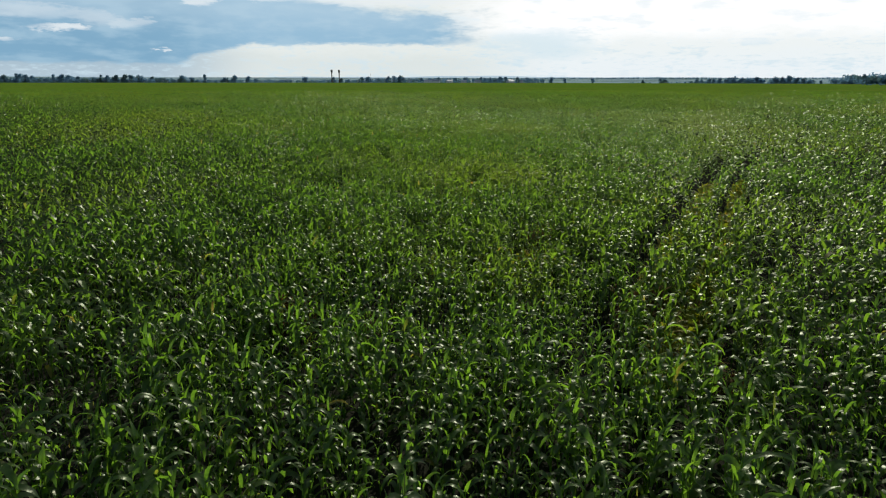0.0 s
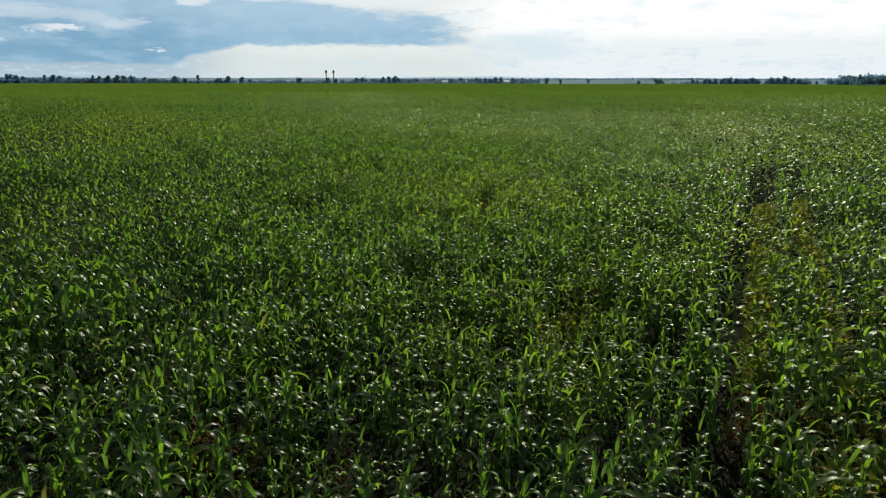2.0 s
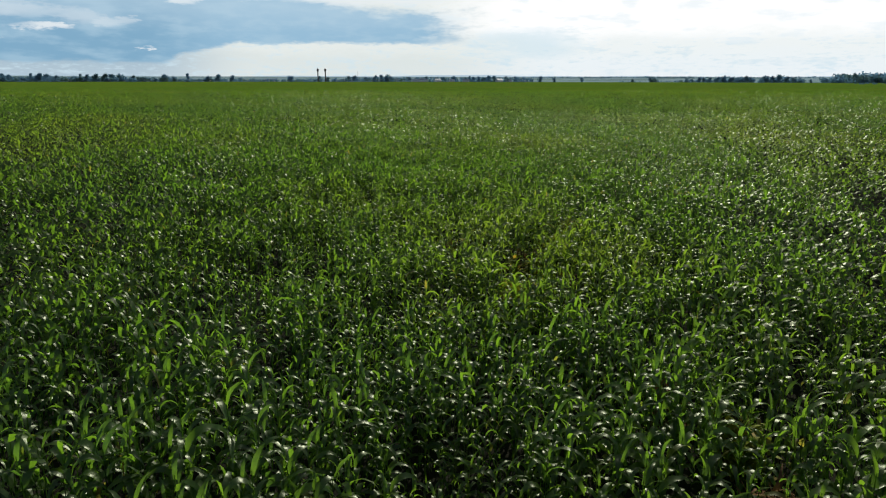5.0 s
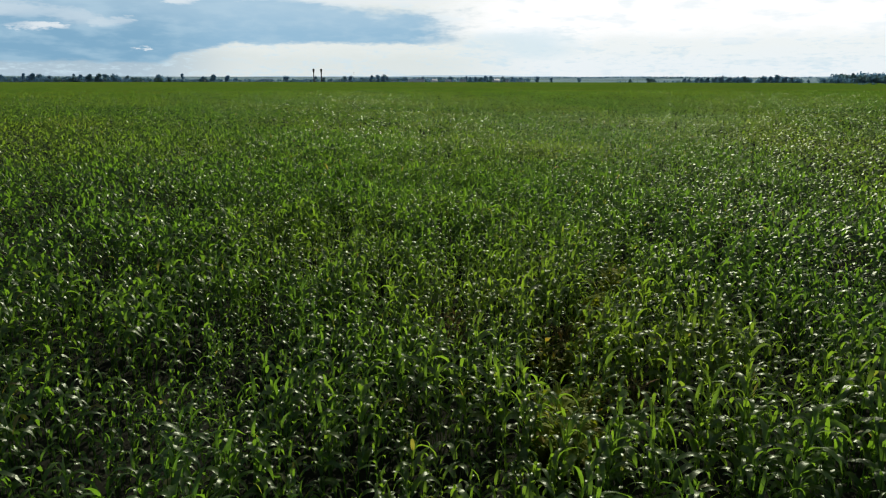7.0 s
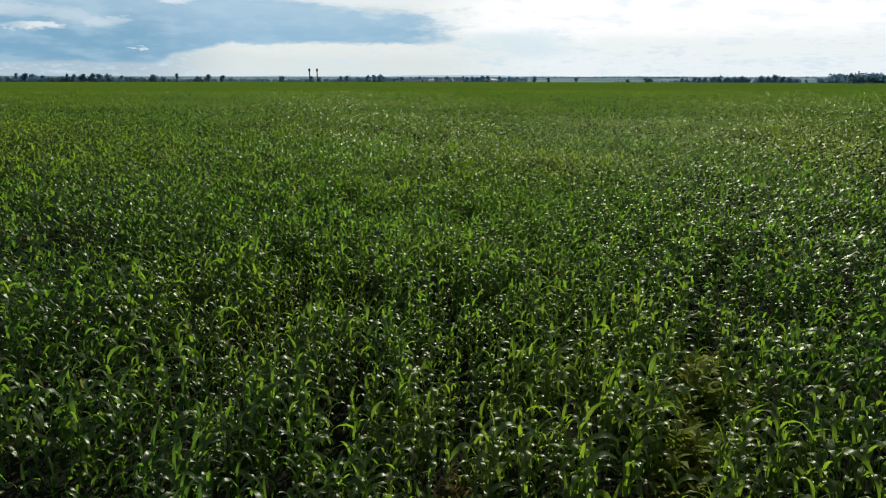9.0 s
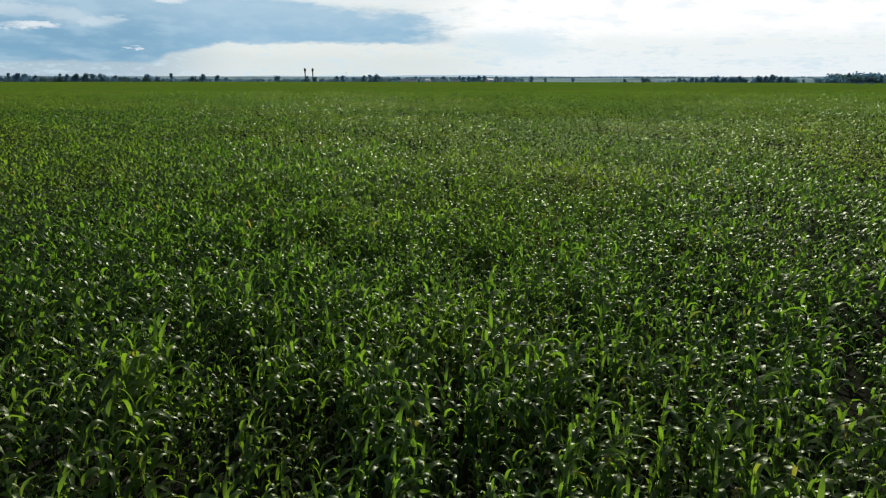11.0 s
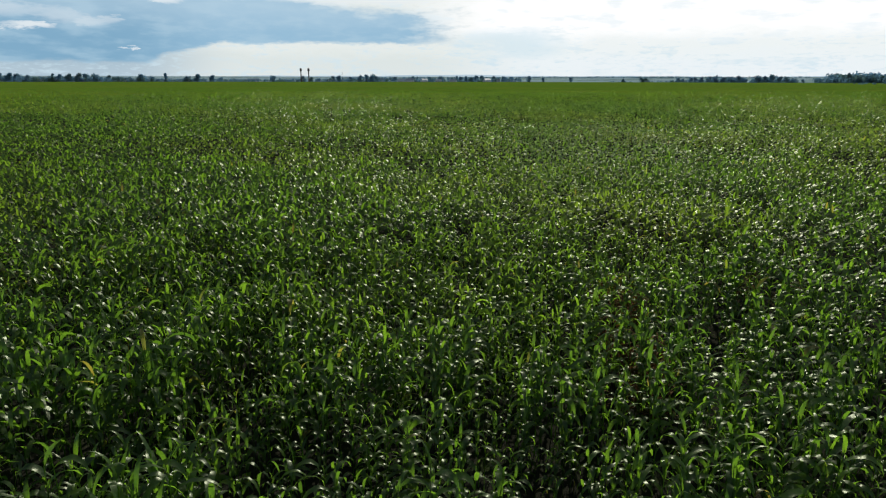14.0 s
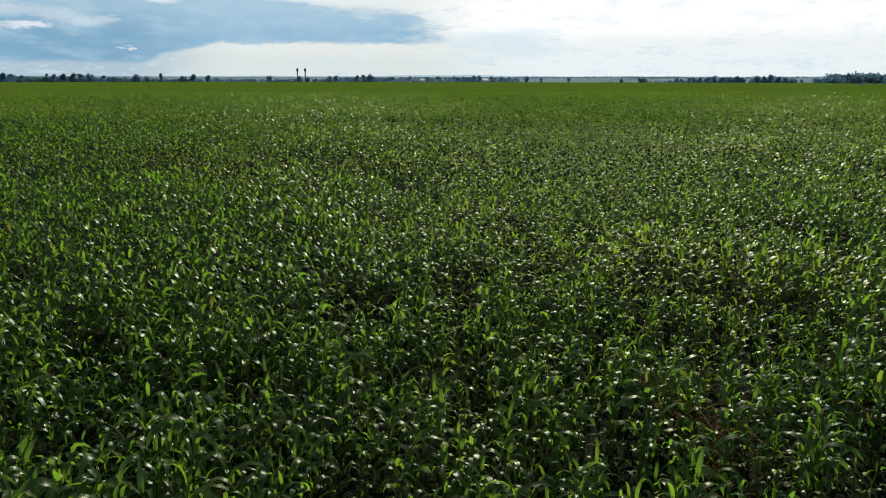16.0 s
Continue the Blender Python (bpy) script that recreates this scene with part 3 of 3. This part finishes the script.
def build_weeds():
    """Low yellow-green weeds in the wheel tracks and the bare spots."""
    gen = np.random.default_rng(61)
    xs, ys = [], []
    for off, spread, a, b in WEED_STRIPS:
        n = int((b - a) * 34)
        l, s = gen.uniform(a, b, n), off + gen.normal(0, spread, n)
        ok = smooth_noise(l, s, 2.6, 14) > 0.30
        xs.append((s * ROW_SIDE[0] + l * ROW_DIR[0])[ok])
        ys.append((s * ROW_SIDE[1] + l * ROW_DIR[1])[ok])
    for bx, by, r in BARE:
        n = int(60 * r * r)
        xs.append(bx + gen.normal(0, r * 0.55, n))
        ys.append(by + gen.normal(0, r * 0.55, n))
    x, y = np.concatenate(xs), np.concatenate(ys)
    kinds = []
    for _ in range(10):
        blades = [blade((0, 0, gen.uniform(0.0, 0.55)), gen.uniform(0, 6.28), gen.uniform(0.10, 0.24), gen.uniform(0.04, 0.08), gen.uniform(30, 80), gen.uniform(-40, 30), 2) for _ in range(12)]
        kinds.append(joined(blades))
    verts, quads = scatter(kinds, x, y, gen, (1.2, 2.1))
    ob = new("weeds", quad_mesh("weeds", verts, quads, [weed_mat]))
    tagged(ob, "low yellow-green weeds in gaps between maize rows", "weeds", kind="stuff")
    # reddish-brown dead stems where the crop has failed
    xs, ys = [], []
    for bx, by, r in DEAD:
        n = int(30 * r * r) + 5
        xs.append(bx + gen.normal(0, r * 0.45, n))
        ys.append(by + gen.normal(0, r * 0.45, n))
    kinds = []
    for _ in range(8):
        blades = [blade((0, 0, gen.uniform(0.1, 0.95)), gen.uniform(0, 6.28), gen.uniform(0.2, 0.5), gen.uniform(0.02, 0.05), gen.uniform(35, 85), gen.uniform(-60, 30), 3) for _ in range(18)]
        kinds.append(joined(blades))
    verts, quads = scatter(kinds, np.concatenate(xs), np.concatenate(ys), gen, (0.7, 1.3))
    ob = new("dead_weeds", quad_mesh("dead_weeds", verts, quads, [dead_mat]))
    tagged(ob, "reddish-brown dead stems in bare spots of the crop", "weeds", kind="stuff")


build_weeds()


# ---- the village and the trees at the field's far edge ----
def far_spot(az, dist):
    x, y = dist * math.sin(radians(az)), dist * math.cos(radians(az))
    return x, y, float(ground_z(x, y))


def tree_crown(gen, height, width, clumps, base=0.22, top=0.8, big=1.0):
    """Clumps of leaf faces in an uneven, gappy crown round a few limbs."""
    verts, quads = [], []
    knots = []
    for _ in range(9):
        f = gen.uniform(0, 1)
        r = width * 0.5 * (0.35 + 0.65 * math.sin(math.pi * min(1, 0.15 + top * f)))
        a = gen.uniform(0, 6.28)
        q = gen.uniform(0.2, 0.75)
        knots.append((r * q * math.cos(a), r * q * math.sin(a), height * (base + (0.93 - base) * f), gen.uniform(0.17, 0.28) * width))
    knots.append((0, 0, height * 0.86, 0.2 * width))
    at = 0
    for i in range(clumps):
        kx, ky, kz, kr = knots[i % len(knots)]
        d = gen.normal(0, 1, 3)
        d /= np.linalg.norm(d)
        c = np.array([kx, ky, kz]) + d * kr * gen.uniform(0.55, 1.05)
        size = big * gen.uniform(0.055, 0.10) * (height + width) * 0.5
        u = np.cross(d, gen.normal(0, 1, 3))
        u /= np.linalg.norm(u)
        w = np.cross(d, u) + 0.5 * d
        v = np.array([c - u * size, c - w * size * 0.8, c + u * size * gen.uniform(0.6, 1.2), c + w * size])
        verts.append(v)
        quads.append(np.arange(4) + at)
        at += 4
    return np.concatenate(verts), np.array(quads)


def tree_trunk(gen, height, width):
    """A tapered trunk with a few limbs."""
    bm = bmesh.new()

    def limb(p, q, r0, r1):
        p, q = Vector(p), Vector(q)
        turn = (q - p).to_track_quat("Z", "Y").to_matrix().to_4x4()
        m = Matrix.Translation((p + q) / 2) @ turn
        bmesh.ops.create_cone(bm, segments=6, radius1=r0, radius2=r1, depth=(q - p).length, matrix=m)

    limb((0, 0, -0.3), (0, 0, height * 0.75), height * 0.022, height * 0.008)
    for i in range(5):
        a, z = gen.uniform(0, 6.28), height * gen.uniform(0.22, 0.5)
        limb((0, 0, z), (width * 0.3 * math.cos(a), width * 0.3 * math.sin(a), z + height * 0.2), height * 0.01, height * 0.003)
    data = bpy.data.meshes.new("trunk")
    bm.to_mesh(data)
    bm.free()
    data.materials.append(bark_mat)
    return data


TREE_KINDS = {}


def tree_kinds():
    gen = np.random.default_rng(71)
    for kind, (h, w, base, top) in {"round": (10, 10, 0.12, 0.8), "tall": (10, 6.4, 0.05, 0.62), "broad": (10, 14, 0.06, 0.7), "bush": (10, 16, 0.0, 0.6)}.items():
        TREE_KINDS[kind] = []
        for _ in range(4):
            trunk = tree_trunk(gen, h, w)
            crown = quad_mesh("crown", *tree_crown(gen, h, w, 520, base, top, 0.85), [hazed_tree_mat], False)
            TREE_KINDS[kind].append((trunk, crown))


tree_kinds()
tree_gen = np.random.default_rng(81)


def tree(az, dist, height, kind="round", label="leafy tree beside the village, hazed blue-green", group="trees at the field's edge"):
    trunk, crown = TREE_KINDS[kind][tree_gen.integers(0, 4)]
    ob = new("tree")
    x, y, z = far_spot(az, dist)
    s = height / 10.0
    ob.matrix_world = Matrix.LocRotScale((x, y, z), Euler((0, 0, tree_gen.uniform(0, 6.28))), (s * tree_gen.uniform(0.9, 1.15), s, s))
    tagged(ob, label, "tree", group)
    part("trunk", trunk, None, ob)
    part("crown", crown, None, ob)


def px_az(x):
    """Bearing from the start of the flight of a column across the view."""
    return 0.43 + math.degrees(math.atan((x - 784) / (1119.7 * 1.035)))


# single trees that stand out: column, distance, height, kind
SINGLES = [
    (8, 1500, 17, "round"), (33, 1500, 20, "round"), (45, 1510, 18, "round"), (57, 1520, 16, "round"), (95, 1500, 20, "tall"), (108, 1500, 19, "round"),
    (122, 1520, 16, "broad"), (138, 1520, 15, "round"), (179, 1500, 20, "tall"), (190, 1510, 17, "round"), (204, 1500, 18, "round"), (220, 1500, 19, "round"),
    (232, 1510, 18, "round"), (246, 1500, 16, "broad"), (268, 1530, 15, "round"), (285, 1520, 12, "broad"), (323, 1500, 16, "broad"), (363, 1500, 21, "tall"),
    (338, 1520, 12, "broad"), (396, 1500, 14, "round"), (402, 1510, 15, "tall"), (414, 1500, 18, "round"), (438, 1500, 16, "round"), (452, 1530, 10, "broad"),
    (540, 1600, 13, "broad"), (590, 1560, 14, "round"), (604, 1560, 12, "round"), (640, 1600, 14, "round"), (651, 1600, 15, "round"), (669, 1620, 12, "round"),
    (687, 1550, 16, "round"), (697, 1550, 17, "round"), (707, 1560, 16, "broad"), (714, 1560, 14, "round"), (745, 1700, 13, "round"), (775, 1750, 14, "round"),
    (805, 1750, 13, "round"), (824, 1700, 13, "broad"), (852, 1700, 16, "tall"), (858, 1650, 12, "broad"), (867, 1650, 14, "round"), (876, 1650, 12, "broad"),
    (884, 1700, 16, "round"), (895, 1750, 16, "round"), (915, 1800, 15, "round"), (932, 1800, 14, "round"), (947, 1850, 13, "round"), (975, 1500, 14, "round"),
    (999, 1500, 11, "round"), (1048, 1700, 12, "round"), (1137, 1400, 8, "bush"), (1168, 1400, 11, "round"), (1176, 1400, 10, "broad"),
    (1233, 1420, 10, "round"), (1241, 1420, 9, "round"), (1255, 1420, 11, "round"), (1262, 1430, 10, "broad"), (1274, 1420, 12, "round"), (1289, 1420, 13, "round"),
    (1299, 1420, 13, "broad"), (1312, 1420, 12, "round"), (1322, 1420, 12, "broad"), (1336, 1420, 14, "round"), (1345, 1420, 12, "round"),
    (1372, 1400, 13, "broad"), (1384, 1400, 14, "round"), (1397, 1400, 15, "broad"), (1409, 1400, 13, "round"), (1421, 1400, 11, "broad"), (1433, 1400, 9, "bush"),
    (1453, 1500, 8, "round"),
]
for col, dist, height, kind in SINGLES:
    tree(px_az(col), dist, height * (0.87 if col < 500 else 0.94), kind)


def build_thicket(name, label, rows, seed):
    """A far wood or hedge: many crowns in one mesh. Rows: from bearing, to bearing, distance, height, count."""
    gen = np.random.default_rng(seed)
    sets = []
    for a, b, dist, height, count in rows:
        for az in np.linspace(a, b, count):
            x, y, z = far_spot(az + gen.normal(0, 0.05), dist + gen.normal(0, 18))
            h = height * gen.uniform(0.8, 1.12)
            v, q = tree_crown(gen, h, h * gen.uniform(1.1, 1.8), 130, -0.12, 0.6, 1.25)
            sets.append((v + np.array([x, y, z]), q))
    ob = new(name, quad_mesh(name, *joined(sets), [hazed_tree_mat], False))
    tagged(ob, label, "trees", kind="stuff")


build_thicket("wood", "dark dense wood beyond the maize field", [(px_az(1476), px_az(1506), 1350, 9, 14), (px_az(1500), 40.0, 1345, 13.5, 60), (px_az(1500), 40.0, 1385, 15.0, 60)], 91)
build_thicket("hedge", "low scrub along the village edge, hazed blue-green", [
    (-36.0, px_az(330), 1520, 9.2, 130), (px_az(330), px_az(480), 1530, 7, 45), (px_az(480), px_az(560), 1620, 6, 26), (px_az(550), px_az(730), 1570, 7, 50),
    (px_az(730), px_az(960), 1720, 8, 60), (px_az(1268), px_az(1352), 1430, 8, 26), (px_az(1362), px_az(1440), 1420, 8.5, 24), (px_az(1225), px_az(1262), 1440, 6, 10), (px_az(1528), px_az(1590), 1000, 3.6, 9), (px_az(1115), px_az(1150), 1400, 4, 6), (px_az(1180), px_az(1230), 1450, 5, 7)], 92)
build_thicket("far_trees", "thin line of trees on a far rise", [
    (px_az(960), px_az(1250), 3700, 8, 90), (px_az(1150), px_az(1480), 3900, 8, 70), (px_az(640), px_az(960), 2600, 9, 70), (-36.0, px_az(200), 2400, 10, 50)], 93)


def box(bm, size, at):
    bmesh.ops.create_cube(bm, size=1.0, matrix=Matrix.Translation(at) @ Matrix.Diagonal((*size, 1)))


def house(az, dist, turn, size, wall_mat, roof_mat, label):
    """A low village house: walls, a pitched roof with eaves, door, windows, chimney."""
    w, d, h = size
    ob = new("house")
    x, y, z = far_spot(az, dist + 55)
    ob.matrix_world = pose(x, y, z, 0, 0, turn)
    tagged(ob, label, "house", "houses of the village")
    bm = bmesh.new()
    box(bm, (w, d, h), (0, 0, h / 2))
    part("wall", bm, wall_mat, ob)
    bm = bmesh.new()
    e, r = 0.4, d * 0.42
    pts = [(-w / 2 - e, -d / 2 - e, h), (w / 2 + e, -d / 2 - e, h), (w / 2 + e, d / 2 + e, h), (-w / 2 - e, d / 2 + e, h), (-w / 2 - e, 0, h + r), (w / 2 + e, 0, h + r)]
    v = [bm.verts.new(p) for p in pts]
    for f in ((0, 1, 5, 4), (2, 3, 4, 5), (1, 2, 5), (3, 0, 4), (3, 2, 1, 0)):
        bm.faces.new([v[k] for k in f])
    roof = part("roof", bm, roof_mat, ob)
    bm = bmesh.new()
    box(bm, (0.6, 0.6, 1.6), (w * 0.2, d * 0.12, h + r))
    part("chimney", bm, slate_mat, roof)
    for k in range(3):
        bm = bmesh.new()
        box(bm, (1.1, 0.08, 1.3), (-w / 2 + w * (k + 0.5) / 3, -d / 2 - 0.03, h * 0.55))
        part("window" if k != 1 else "door", bm, glass_mat, ob)


VILLAGE = [
    (20, 1470, 20, (14, 8, 3.2), "w", "t"), (78, 1480, -15, (12, 8, 3.5), "g", "s"), (165, 1470, 5, (22, 8, 3.6), "g", "t"), (190, 1465, 10, (18, 8, 4), "g", "t"),
    (228, 1460, -10, (12, 8, 3.5), "w", "s"), (256, 1462, 15, (9, 7, 5), "w", "s"), (288, 1465, 0, (10, 8, 4), "w", "s"), (301, 1480, 25, (14, 8, 3.5), "g", "s"),
    (399, 1470, 8, (5, 5, 5), "w", "t"), (700, 1530, -10, (16, 8, 4), "w", "t"), (640, 1580, 12, (24, 9, 4), "g", "t"), (722, 1580, 0, (26, 10, 4), "g", "s"),
    (757, 1600, 10, (20, 9, 4), "g", "t"), (770, 1640, -6, (22, 10, 4.5), "g", "s"), (795, 1600, 30, (16, 9, 4.5), "w", "t"), (820, 1620, 5, (14, 8, 4), "g", "t"),
    (845, 1620, -20, (16, 9, 4), "w", "s"), (903, 1600, 35, (18, 10, 5), "w", "t"), (920, 1650, 0, (14, 8, 4), "g", "s"), (945, 1700, 10, (16, 8, 4), "w", "t"),
    (615, 1590, 0, (12, 8, 3.5), "g", "s"), (505, 1600, 0, (30, 9, 4), "g", "s"),
]
for col, dist, turn, size, wall, roof in VILLAGE:
    house(px_az(col), dist, turn, size, plaster_mat, tin_mat if roof == "t" else slate_mat,
          "low white village house with a %s roof" % ("pale tin" if roof == "t" else "grey slate"))


def water_tower(az, dist, height):
    """A slim steel shaft with a wider tank and a cone roof."""
    ob = new("water_tower")
    x, y, z = far_spot(az, dist)
    ob.matrix_world = pose(x, y, z)
    tagged(ob, "dark steel water tower with a wide tank on a shaft", "water tower", "pair of water towers")
    tank = height * 0.24

    def ring(name, r0, r1, lo, hi, parent):
        bm = bmesh.new()
        bmesh.ops.create_cone(bm, cap_ends=True, segments=20, radius1=r0, radius2=r1, depth=hi - lo, matrix=Matrix.Translation((0, 0, (lo + hi) / 2)))
        return part(name, bm, rust_mat, parent)

    ring("footing", 2.2, 2.0, 0, 0.8, ob)
    ring("shaft", 1.25, 1.15, 0.8, height - tank, ob)
    body = ring("tank", 2.25, 2.25, height - tank + 1.2, height - 1.3, ob)
    ring("tank_neck", 1.15, 2.25, height - tank, height - tank + 1.2, body)
    ring("tank_roof", 2.45, 0.35, height - 1.3, height, body)
    bm = bmesh.new()
    for s in (-0.25, 0.25):
        box(bm, (0.06, 0.06, height - 2), (s, -2.5, height / 2 - 0.5))
    for k in range(int(height / 0.6) - 4):
        box(bm, (0.5, 0.04, 0.04), (0, -2.5, 0.8 + k * 0.6))
    part("ladder", bm, rust_mat, ob)


water_tower(px_az(587), 1500, 30)
water_tower(px_az(600), 1500, 30)


def mast(az, dist, height):
    ob = new("radio_mast")
    ob.matrix_world = pose(*far_spot(az, dist))
    tagged(ob, "slim dark steel radio mast above the roofs", "mast")
    bm = bmesh.new()
    bmesh.ops.create_cone(bm, cap_ends=True, segments=6, radius1=0.5, radius2=0.15, depth=height, matrix=Matrix.Translation((0, 0, height / 2)))
    part("pole", bm, rust_mat, ob)
    bm = bmesh.new()
    for k in range(3):
        box(bm, (1.6, 0.12, 0.12), (0, 0, height * (0.8 + 0.07 * k)))
    part("crossarm", bm, rust_mat, ob)


mast(px_az(656), 1620, 24)

build_single_plants(singles)
